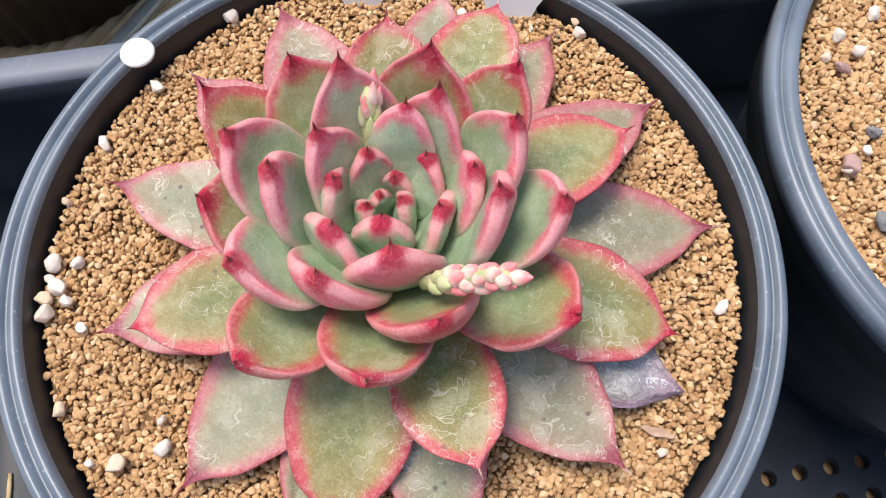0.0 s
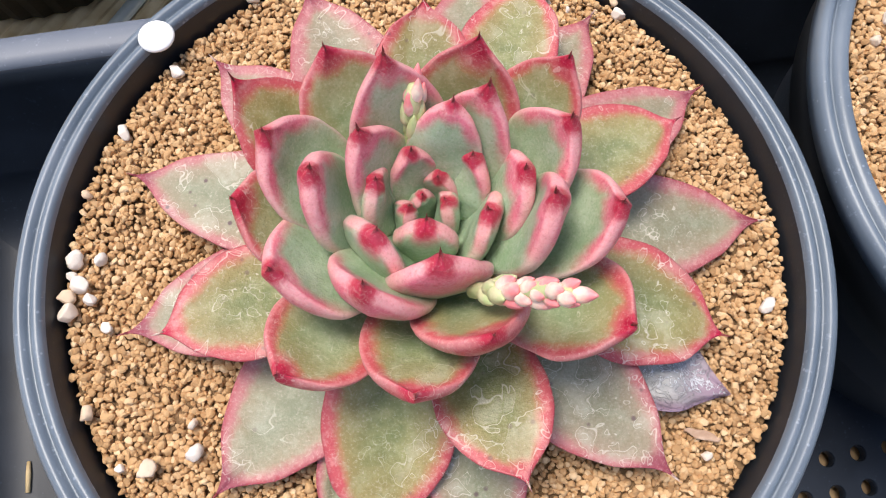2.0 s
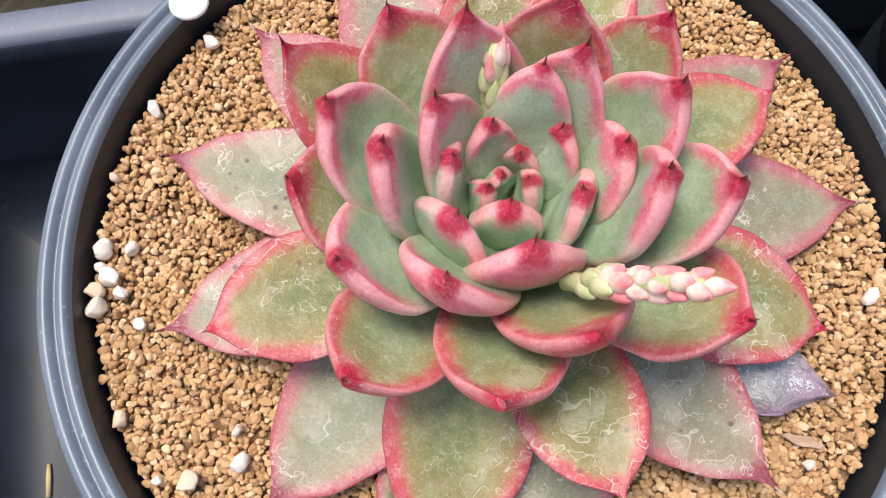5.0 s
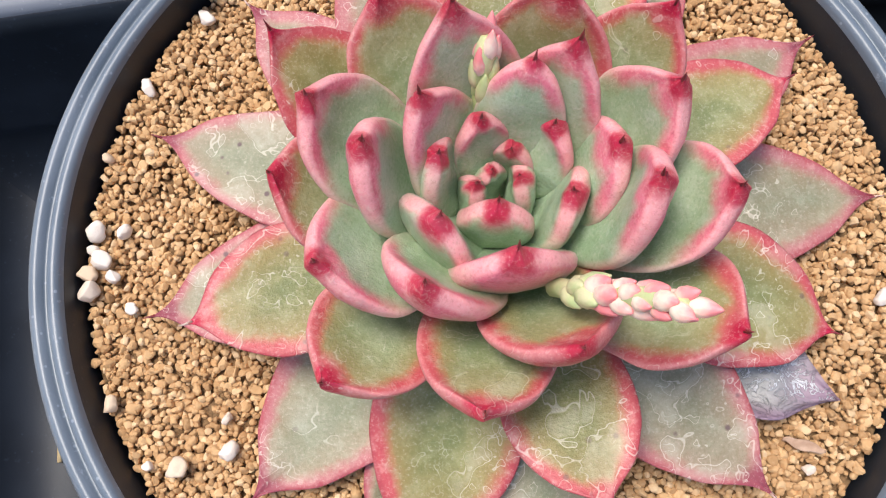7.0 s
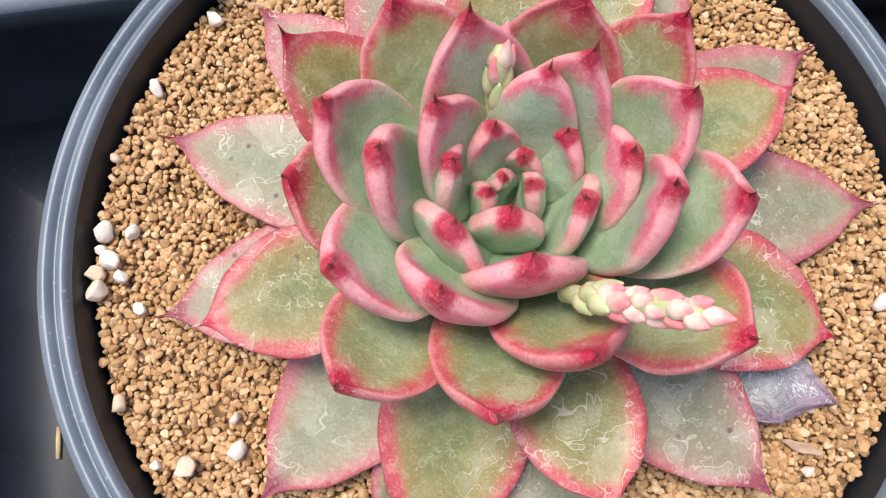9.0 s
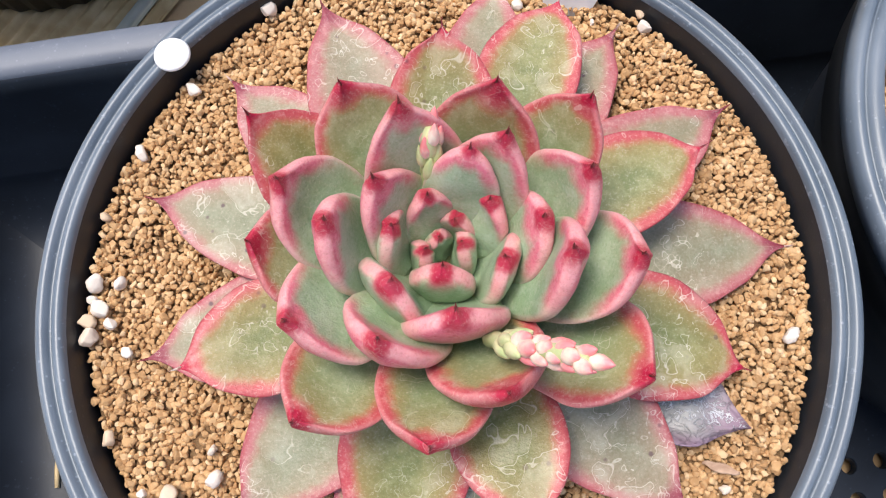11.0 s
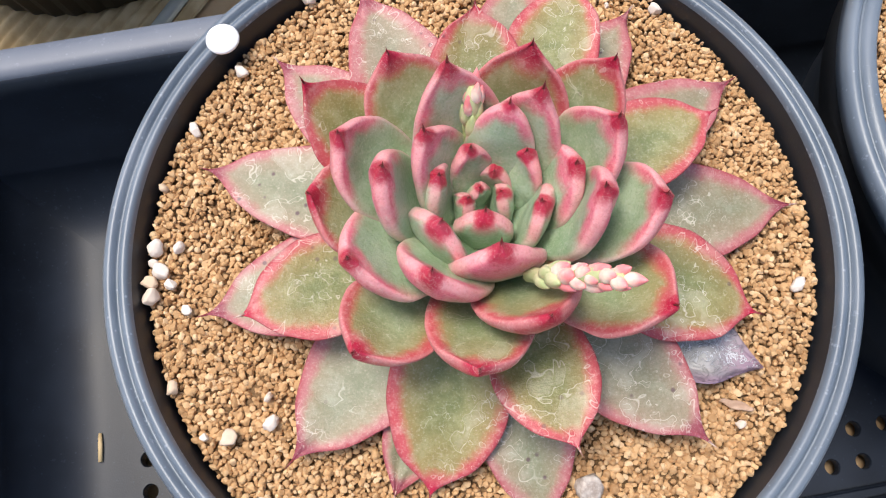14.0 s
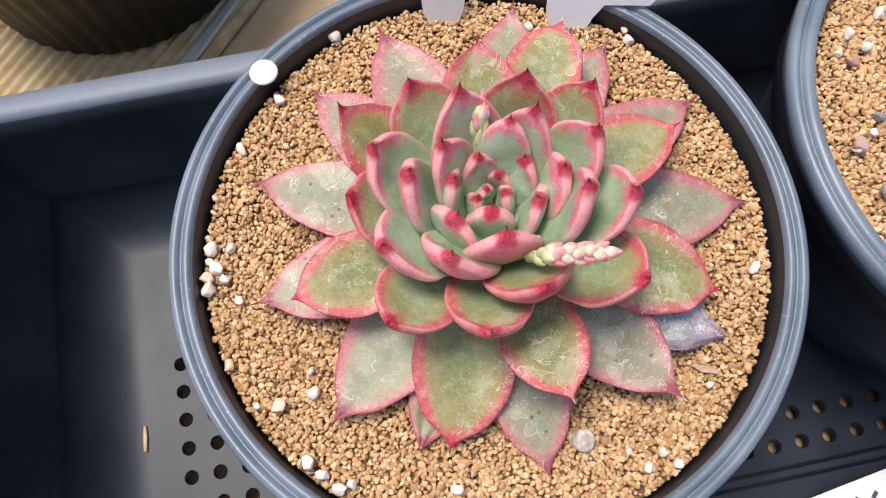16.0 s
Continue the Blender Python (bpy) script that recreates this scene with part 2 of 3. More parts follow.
LABEL = plain("label_plastic", (0.80, 0.81, 0.84), (0.84, 0.85, 0.87), 60, 0.35, 0.05)
INK = plain("ink", (0.03, 0.03, 0.05), (0.06, 0.06, 0.08), 300, 0.5)
DISC = plain("white_disc", (0.90, 0.90, 0.89), (0.93, 0.93, 0.92), 200, 0.45, 0.05)
STRAW = plain("corrugated_straw", (0.42, 0.29, 0.13), (0.58, 0.44, 0.24), 90, 0.7, 0.4)
BOARD = plain("tan_board", (0.40, 0.26, 0.13), (0.50, 0.35, 0.19), 40, 0.65, 0.3)
STRIP = plain("grey_strip", (0.34, 0.35, 0.30), (0.44, 0.44, 0.38), 80, 0.8, spec=0.2)


# ---- mesh helpers ----


def mesh_of(name, verts, faces, material, smooth=True):
    me = bpy.data.meshes.new(name)
    me.from_pydata([tuple(v) for v in verts], [], [tuple(f) for f in faces])
    me.materials.append(material)
    me.polygons.foreach_set("use_smooth", [smooth] * len(me.polygons))
    me.update()
    return me


def part_mesh(name, me, parent, label=""):
    ob = new(name, me)
    ob.parent = parent
    return tagged(ob, label)


def part(name, bm, material, parent, label="", smooth=True):
    """One bmesh as one mesh object under a thing or part."""
    me = bpy.data.meshes.new(name)
    bm.normal_update()
    bm.to_mesh(me)
    bm.free()
    me.materials.append(material)
    me.polygons.foreach_set("use_smooth", [smooth] * len(me.polygons))
    return part_mesh(name, me, parent, label)


def lathe(profile, n=128, flutes=0, depth=0.0):
    """Turns a list of (radius, height) round the z axis."""
    verts, faces = [], []
    for r, z in profile:
        for i in range(n):
            a = 2 * math.pi * i / n
            q = r + (depth * math.cos(flutes * a) if flutes else 0)
            verts.append((q * math.cos(a), q * math.sin(a), z))
    for j in range(len(profile) - 1):
        for i in range(n):
            a, b = j * n + i, j * n + (i + 1) % n
            faces.append((a, b, b + n, a + n))
    return verts, faces


def box(w, d, h, bevel=0.0, segments=2):
    bm = bmesh.new()
    bmesh.ops.create_cube(bm, size=1, matrix=Matrix.Diagonal((w, d, h, 1)))
    if bevel:
        bmesh.ops.bevel(bm, geom=bm.edges[:], offset=bevel, segments=segments, affect="EDGES")
    return bm


def tube(points, radii, sides=10):
    """A closed tube along points."""
    pts = [Vector(p) for p in points]
    verts, faces = [], []
    for i, p in enumerate(pts):
        t = (pts[min(i + 1, len(pts) - 1)] - pts[max(i - 1, 0)]).normalized()
        a = t.cross(Vector((0.3, 0.2, 1)) if abs(t.z) < 0.9 else Vector((1, 0, 0))).normalized()
        b = t.cross(a)
        for j in range(sides):
            w = 2 * math.pi * j / sides
            verts.append(p + radii[i] * (math.cos(w) * a + math.sin(w) * b))
    for i in range(len(pts) - 1):
        for j in range(sides):
            k = (j + 1) % sides
            faces.append((i * sides + j, i * sides + k, (i + 1) * sides + k, (i + 1) * sides + j))
    faces.append(tuple(range(sides))[::-1])
    faces.append(tuple((len(pts) - 1) * sides + j for j in range(sides)))
    return verts, faces


# ---- ground and board under the tray ----
FLOOR = -0.110
TURN = radians(12.5)
HOLE = Matrix.Rotation(-TURN, 3, "Z") @ Vector((-0.1164, -0.0446, 0))

bm = bmesh.new()
bmesh.ops.create_grid(bm, x_segments=8, y_segments=8, size=40)
ground = part("ground", bm, BOARD, None)
ground.location = (0, 0, FLOOR - 0.012)
tagged(ground, "tan wooden board surface under the tray", "ground", kind="structure")

# ---- tray ----


def tray_part(name, verts, faces, material, parent, label="", smooth=False):
    return part_mesh(name, mesh_of(name, verts, faces, material, smooth), parent, label)


def perforated_floor(x0, y0, nx, ny, pitch, holed, radius, thick):
    """A sheet of square cells; the holed ones carry a round opening with a wall of its own."""
    verts, faces, ring = [], [], 16
    for cx in range(nx):
        for cy in range(ny):
            px, py = x0 + (cx + 0.5) * pitch, y0 + (cy + 0.5) * pitch
            h, at = pitch / 2, len(verts)
            if not holed(px, py):
                verts += [(px - h, py - h, 0), (px + h, py - h, 0), (px + h, py + h, 0), (px - h, py + h, 0)]
                faces.append((at, at + 1, at + 2, at + 3))
                continue
            for i in range(ring):
                a = 2 * math.pi * (i + 0.5) / ring
                c, s = math.cos(a), math.sin(a)
                m = h / max(abs(c), abs(s))
                ex, ey = (c * m, s * m)
                verts += [(px + ex, py + ey, 0), (px + radius * 1.12 * c, py + radius * 1.12 * s, 0),
                          (px + radius * c, py + radius * s, -0.0006), (px + radius * c, py + radius * s, -thick)]
            for i in range(ring):
                a, b = at + 4 * i, at + 4 * ((i + 1) % ring)
                faces += [(a, b, b + 1, a + 1), (a + 1, b + 1, b + 2, a + 2), (a + 2, b + 2, b + 3, a + 3)]
            k = len(verts)
            verts += [(px + h, py + h, 0), (px - h, py + h, 0), (px - h, py - h, 0), (px + h, py - h, 0)]
            for q, i in enumerate((1, 5, 9, 13)):
                faces.append((at + 4 * i, k + q, at + 4 * (i + 1)))
    return verts, faces


tray = new("plant_tray")
tray.location, tray.rotation_euler = (0, 0, FLOOR), (0, 0, TURN)
tagged(tray, "shallow black plastic nursery tray with a perforated floor", "tray")
PITCH = 0.0115
LONE = Matrix.Rotation(-TURN, 3, "Z") @ Vector((-0.1340, -0.0390, 0))
X0, Y0 = HOLE.x - 3.5 * PITCH, HOLE.y - 20.5 * PITCH
TOP = 0.066


def holed(x, y):
    if abs(x - HOLE.x + PITCH) < 0.4 * PITCH and abs(y - LONE.y) < 0.5 * PITCH:
        return True
    if y > 0.012 or -0.0905 < y < -0.0835:
        return False
    if x > 0 and y > -0.059:
        return False
    return x > HOLE.x - 0.4 * PITCH and (x < HOLE.x + 1.4 * PITCH or abs(x) > 0.075 or y < -0.09)


v, f = perforated_floor(X0, Y0, 46, 29, PITCH, holed, 0.0026, 0.004)
tray_part("floor_sheet", v, f, TRAY, tray)
left, right, front = X0, X0 + 46 * PITCH, Y0


def wall_sheet(a, b, out, name):
    """A tray side from foot a-b: a wide fillet out of the floor, then a leaning wall with shallow pleats."""
    verts, faces, n, bend = [], [], 120, 0.027
    a, b, out = Vector(a), Vector(b), Vector(out)
    profile = [(-bend - 0.008, 0.00002, 0.0), (-bend - 0.004, 0.00003, 0.0)]
    profile += [(-bend + bend * math.sin(radians(q)), 0.00004 + bend * (1 - math.cos(radians(q))), 0.0) for q in range(0, 85, 6)]
    profile += [(0.003, 0.030, 1.0), (0.0085, TOP - 0.006, 1.0), (0.0105, TOP - 0.001, 0.0), (0.012, TOP, 0.0), (0.018, TOP, 0.0), (0.018, 0.0, 0.0)]
    m = len(profile)
    for i in range(n + 1):
        p = a.lerp(b, i / n)
        pleat = 0.0006 if (i // 10) % 2 else 0.0
        verts += [p + out * (off + pleat * share) + Vector((0, 0, h)) for off, h, share in profile]
    for i in range(n):
        for j in range(m - 1):
            q = i * m + j
            faces.append((q, q + m, q + m + 1, q + 1))
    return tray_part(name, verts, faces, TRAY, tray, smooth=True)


BF = Y0 + 29 * PITCH
wall_sheet((left - 0.02, BF, 0), (right + 0.02, BF, 0), (0, 1, 0), "side_panel")
wall_sheet((left, front, 0), (left, BF + 0.016, 0), (-1, 0, 0), "side_panel")
wall_sheet((right, front, 0), (right, BF, 0), (1, 0, 0), "side_panel")
wall_sheet((left - 0.012, front, 0), (right + 0.012, front, 0), (0, -1, 0), "side_panel")


def lip(a, b, name="lip"):
    """A rounded rail that caps a tray side."""
    a, b = Vector(a), Vector(b)
    along = (b - a).normalized()
    out = Vector((along.y, -along.x, 0))
    section = [(-0.0058, -0.002), (-0.0058, -0.0003), (-0.0046, 0.0012), (-0.0016, 0.0019), (0.0022, 0.0019), (0.0046, 0.0012), (0.0058, -0.0005), (0.0058, -0.009)]
    verts, faces, m = [], [], len(section)
    for i in range(41):
        p = a.lerp(b, i / 40)
        verts += [p + out * s + Vector((0, 0, TOP + h)) for s, h in section]
    for i in range(40):
        for j in range(m - 1):
            q = i * m + j
            faces.append((q, q + m, q + m + 1, q + 1))
    return tray_part(name, verts, faces, TRAY_LIP, tray, "scuffed plastic lip, painted lighter grey for the sky on it", True)


lip((left - 0.022, BF + 0.0172, 0), (right + 0.022, BF + 0.0172, 0))
lip((left - 0.0155, front, 0), (left - 0.0155, BF + 0.007, 0))
lip((right + 0.0155, front, 0), (right + 0.0155, BF, 0))
for y in (-0.0885, -0.0845):
    rib = part("rib", box(0.40, 0.0014, 0.0016, 0.0005), TRAY, tray)
    rib.location = (0.03, y, 0.0006)

# ---- corrugated mat, strip, brown pot behind the tray ----


def corrugated(length, width, pitch, amp):
    verts, faces = [], []
    n = int(width / pitch) * 8
    for i in range(n + 1):
        y = i * pitch / 8
        z = amp * (0.5 + 0.5 * math.cos(2 * math.pi * i / 8)) ** 0.7
        verts += [(0, y, z), (length, y, z)]
    for i in range(n):
        faces.append((2 * i, 2 * i + 1, 2 * i + 3, 2 * i + 2))
    return verts, faces


v, f = corrugated(0.5, 0.36, 0.0058, 0.0022)
mat_sheet = new("corrugated_mat", mesh_of("corrugated_mat", v, f, STRAW))
mat_sheet.matrix_world = pose(-0.42, 0.02, FLOOR - 0.0115, 0, 0, 60) @ pose(0, -0.20, 0)
tagged(mat_sheet, "straw-coloured corrugated sheet lying behind the tray", "mat")
strip = part("trim_strip", box(0.0065, 0.40, 0.003, 0.0008), STRIP, None)
strip.matrix_world = pose(-0.075, 0.25, FLOOR - 0.0105, 0, 0, -28)
tagged(strip, "pale grey edging strip on the board", "strip")

brown_pot = new("brown_flower_pot")
brown_pot.location = (-0.185, 0.198, FLOOR - 0.009)
tagged(brown_pot, "dark brown fluted plastic flower pot behind the tray", "flower pot")
v, f = lathe([(0.0, 0.0), (0.066, 0.0), (0.069, 0.002), (0.076, 0.05), (0.080, 0.075)], 192, 48, 0.0007)
part_mesh("body", mesh_of("body", v, f, BROWN_POT), brown_pot)
v, f = lathe([(0.080, 0.073), (0.085, 0.074), (0.086, 0.078), (0.086, 0.090), (0.084, 0.092), (0.080, 0.091), (0.079, 0.074)], 128)
part_mesh("rim", mesh_of("rim", v, f, BROWN_POT), brown_pot)
v, f = lathe([(0.0, 0.078), (0.05, 0.0785), (0.0795, 0.077)], 64)
part_mesh("soil", mesh_of("soil", v, f, EARTH), brown_pot)

# ---- the two pots ----


def round_pot(x, y, label, inset=0.0):
    pot = new("plant_pot")
    pot.location = (x, y, 0)
    tagged(pot, label, "flower pot", "round black pots in the tray")
    v, f = lathe([(0.0, FLOOR + 0.004), (0.060, FLOOR + 0.004), (0.061, FLOOR), (0.0655, FLOOR), (0.067, FLOOR + 0.003), (0.0835, -0.034), (0.0845, -0.022), (0.0888, -0.0215),
                  (0.0895, -0.010), (0.0896, -0.0065)], 160)
    part_mesh("body", mesh_of("body", v, f, BODY), pot)
    v, f = lathe([(0.08455 - inset, -0.0018), (0.0848 - inset, -0.0008), (0.0852 - inset, -0.0001), (0.0859 - inset, 0.0002), (0.0869, 0.0000), (0.0874, -0.0010),
                  (0.0878, -0.0014), (0.0882, -0.0010), (0.0888, 0.0001), (0.0899, 0.0001), (0.0907, -0.0004), (0.0912, -0.0013), (0.0914, -0.0030), (0.0913, -0.0064), (0.0894, -0.0066)], 160)
    part_mesh("rim", mesh_of("rim", v, f, RIM), pot, "grey scuffed double-ridged rim, brightened with painted sky sheen")
    v, f = lathe([(0.0822 - inset, -0.060), (0.0833 - inset, -0.0122), (0.08445 - inset, -0.0020), (0.08455 - inset, -0.0018)], 160)
    part_mesh("inner_wall", mesh_of("inner_wall", v, f, SHADED_WALL), pot)
    return pot


round_pot(0.0007, -0.0005, "round black plastic pot with a grey double-ridged rim")
round_pot(0.184, 0.043, "second round black plastic pot standing close beside", 0.0013)

# ---- soil: small tan grains ----
SOIL = -0.0074


def ball(level=2):
    bm = bmesh.new()
    bmesh.ops.create_icosphere(bm, subdivisions=level, radius=1)
    bm.verts.ensure_lookup_table()
    v = np.array([q.co[:] for q in bm.verts])
    f = np.array([[q.index for q in t.verts] for t in bm.faces])
    bm.free()
    return v, f


def relief(x, y):
    """Height of the soil's own waviness."""
    return 0.0011 * noise.noise((x * 38, y * 38, 0.3)) + 0.0005 * noise.noise((x * 120, y * 120, 2.0))


def grains(name, cx, cy, radius, keep, size, seed):
    rng = np.random.default_rng(seed)
    v0, f0 = ball(2)
    shapes = []
    for _ in range(24):
        w = v0.copy()
        for _ in range(7):
            d = rng.normal(size=3)
            d /= np.linalg.norm(d)
            cut = rng.uniform(0.42, 0.8)
            over = np.maximum(w @ d - cut, 0)
            w -= over[:, None] * d * 0.9
        shapes.append(w * rng.uniform(0.75, 1.25, 3))
    spots = []
    for layer, (drop, step) in enumerate(((0.0013, 1.05), (0.0004, 0.82))):
        gap = size * step
        n = int(2 * radius / gap) + 2
        for i in range(n):
            for j in range(int(n * 1.16)):
                x = -radius + (i + 0.5 * (j % 2)) * gap + rng.normal() * gap * 0.22
                y = -radius + j * gap * 0.866 + rng.normal() * gap * 0.22
                if math.hypot(x, y) < radius - 0.0002 and keep(cx + x, cy + y) and rng.random() > (0.03, 0.10)[layer]:
                    spots.append((cx + x, cy + y, SOIL - drop + relief(x, y) + rng.normal() * 0.00022))
    count = len(spots)
    pick = rng.integers(0, len(shapes), count)
    scale = size * 0.5 * rng.lognormal(0.0, 0.20, count)
    q = rng.normal(size=(count, 4))
    q /= np.linalg.norm(q, axis=1)[:, None]
    a, b, c, d = q.T
    rot = np.stack([1 - 2 * (c * c + d * d), 2 * (b * c - a * d), 2 * (b * d + a * c), 2 * (b * c + a * d), 1 - 2 * (b * b + d * d), 2 * (c * d - a * b),
                    2 * (b * d - a * c), 2 * (c * d + a * b), 1 - 2 * (b * b + c * c)], 1).reshape(-1, 3, 3)
    base = np.array(shapes)[pick] * scale[:, None, None]
    verts = np.einsum("nij,nvj->nvi", rot, base) + np.array(spots)[:, None, :]
    faces = f0[None] + (np.arange(count) * len(v0))[:, None, None]
    me = bpy.data.meshes.new(name)
    me.vertices.add(count * len(v0))
    me.vertices.foreach_set("co", verts.reshape(-1).astype(np.float32))
    nf = count * len(f0)
    me.loops.add(nf * 3)
    me.loops.foreach_set("vertex_index", faces.reshape(-1).astype(np.int32))
    me.polygons.add(nf)
    me.polygons.foreach_set("loop_start", np.arange(0, nf * 3, 3, dtype=np.int32))
    me.polygons.foreach_set("use_smooth", np.zeros(nf, dtype=bool))
    me.update(calc_edges=True)
    me.materials.append(GRAIN)
    return new(name, me)


def earth(cx, cy):
    v, f = lathe([(0.0, SOIL - 0.0016), (0.03, SOIL - 0.0017), (0.06, SOIL - 0.0018), (0.0828, SOIL - 0.0022)], 96)
    ob = new("potting_earth", mesh_of("potting_earth", v, f, EARTH))
    ob.location = (cx, cy, 0)
    return tagged(ob, "dark fine earth between the grains in the pot", "soil", kind="stuff")


earth(0.0007, -0.0005)
earth(0.184, 0.043)
tagged(grains("soil_grains", 0.0007, -0.0005, 0.0827, lambda x, y: math.hypot(x, y) > 0.026, 0.00163, 4), "tan baked-clay grains covering the pot's soil", "soil grains", kind="stuff")
tagged(grains("soil_grains", 0.184, 0.043, 0.0812, lambda x, y: x < 0.172, 0.0019, 9), "tan baked-clay grains in the neighbouring pot", "soil grains", kind="stuff")

# ---- white stones ----


def pebble_mesh(seed, material, stretch=0.3):
    rng = np.random.default_rng(seed)
    v, f = ball(3)
    for _ in range(9):
        d = rng.normal(size=3)
        d /= np.linalg.norm(d)
        over = np.maximum(v @ d - rng.uniform(0.5, 0.85), 0)
        v = v - over[:, None] * d * 0.85
    v = v * rng.uniform(1 - stretch, 1 + stretch, 3)
    v = v * np.array([1 + 0.12 * noise.noise((q[0] * 2 + seed, q[1] * 2, q[2] * 2)) + 0.06 * noise.noise((q[0] * 6, q[1] * 6 + seed, q[2] * 6)) for q in v])[:, None]
    return mesh_of("stone", v, f, material)


PEBBLES = [pebble_mesh(s, STONE) for s in range(8)]


def stones(spots, meshes, label, name, group, grow=1.6):
    for x, y, r in spots:
        ob = new(name, meshes[random.randrange(len(meshes))])
        r *= grow
        ob.matrix_world = pose(x / 1000, y / 1000, SOIL + 0.0005 + r * 0.0006, random.uniform(0, 360), random.uniform(0, 360), random.uniform(0, 360)) @ Matrix.Scale(r / 1000, 4)
        tagged(ob, label, "stone", group)


WEST_STONES = [(-80, -5, 1.9), (-74, -5, 1.8), (-80, -9, 1.3), (-78, -11, 2.1), (-80, -14, 1.9), (-79, -17.5, 2.1), (-75, -14, 1.9), (-70, -20, 1.3), (-71, -39, 1.8), (-62, -50, 1.3),
               (-56, -50, 2.1), (-64, 44, 2.0), (-74, 27, 2.0), (-80, 11, 1.4), (-47, -65, 2.6), (-43, -68, 2.0), (-47, -46, 2.0), (-48, -40, 1.3), (-38, -71, 2.0), (-35, -70, 1.4),
               (-7, -71, 1.4), (-48, 67, 2.0)]
EAST_STONES = [(78, -8, 1.8), (62, -42, 1.3), (48, -60, 1.8), (52, -63, 1.8), (44, -64, 1.4), (39, -60, 1.0), (45, 71, 1.7), (46, 67, 2.0), (14, 72, 1.5), (33, 68, 1.0)]
stones(WEST_STONES + EAST_STONES, PEBBLES, "small white pumice stone lying on the tan grains", "pumice_stone", "white stones on the soil", 1.0)
lump = new("pumice_lump", pebble_mesh(41, LUMP, 0.12))
lump.matrix_world = pose(0.027, -0.057, SOIL + 0.0012, 20, 10, 30) @ Matrix.Scale(0.0035, 4)
tagged(lump, "large rough pale pumice lump lying below the leaves", "stone", "white stones on the soil")
NEXT_STONES = [(112, 63, 1.0), (116, 70, 1.4), (121, 66, 1.2), (113, 30, 1.0), (121, 6, 1.3), (124, 0, 1.2), (119, 36, 1.1), (127, 78, 1.3), (129, 20, 1.0), (132, 34, 1.2)]
stones(NEXT_STONES, PEBBLES, "white stone on the neighbouring pot's soil", "pumice_stone", "stones in the neighbouring pot", 1.5)
stones([(121, 41, 1.5), (120, 16, 1.7), (128, 50, 1.4), (125, 9, 1.1)], [pebble_mesh(s, GREY_STONE) for s in (20, 21)], "grey stone on the neighbouring pot's soil", "grey_stone", "stones in the neighbouring pot", 1.5)
stones([(114, 31, 1.9), (116, 60, 1.6)], [pebble_mesh(s, RED_CHIP, 0.5) for s in (30, 31)], "dull pink chip on the neighbouring pot's soil", "pink_chip", "stones in the neighbouring pot", 1.3)

# ---- the succulent ----
plant = new("echeveria_succulent")
plant.location = (0, 0, SOIL)
tagged(plant, "rosette succulent with grey-green leaves and red margins and tips", "succulent")
AXIS = Vector((0.0005, -0.001, 0))


def bezier(p, t):
    s = 1 - t
    return p[0] * s ** 3 + p[1] * 3 * s * s * t + p[2] * 3 * s * t * t + p[3] * t ** 3


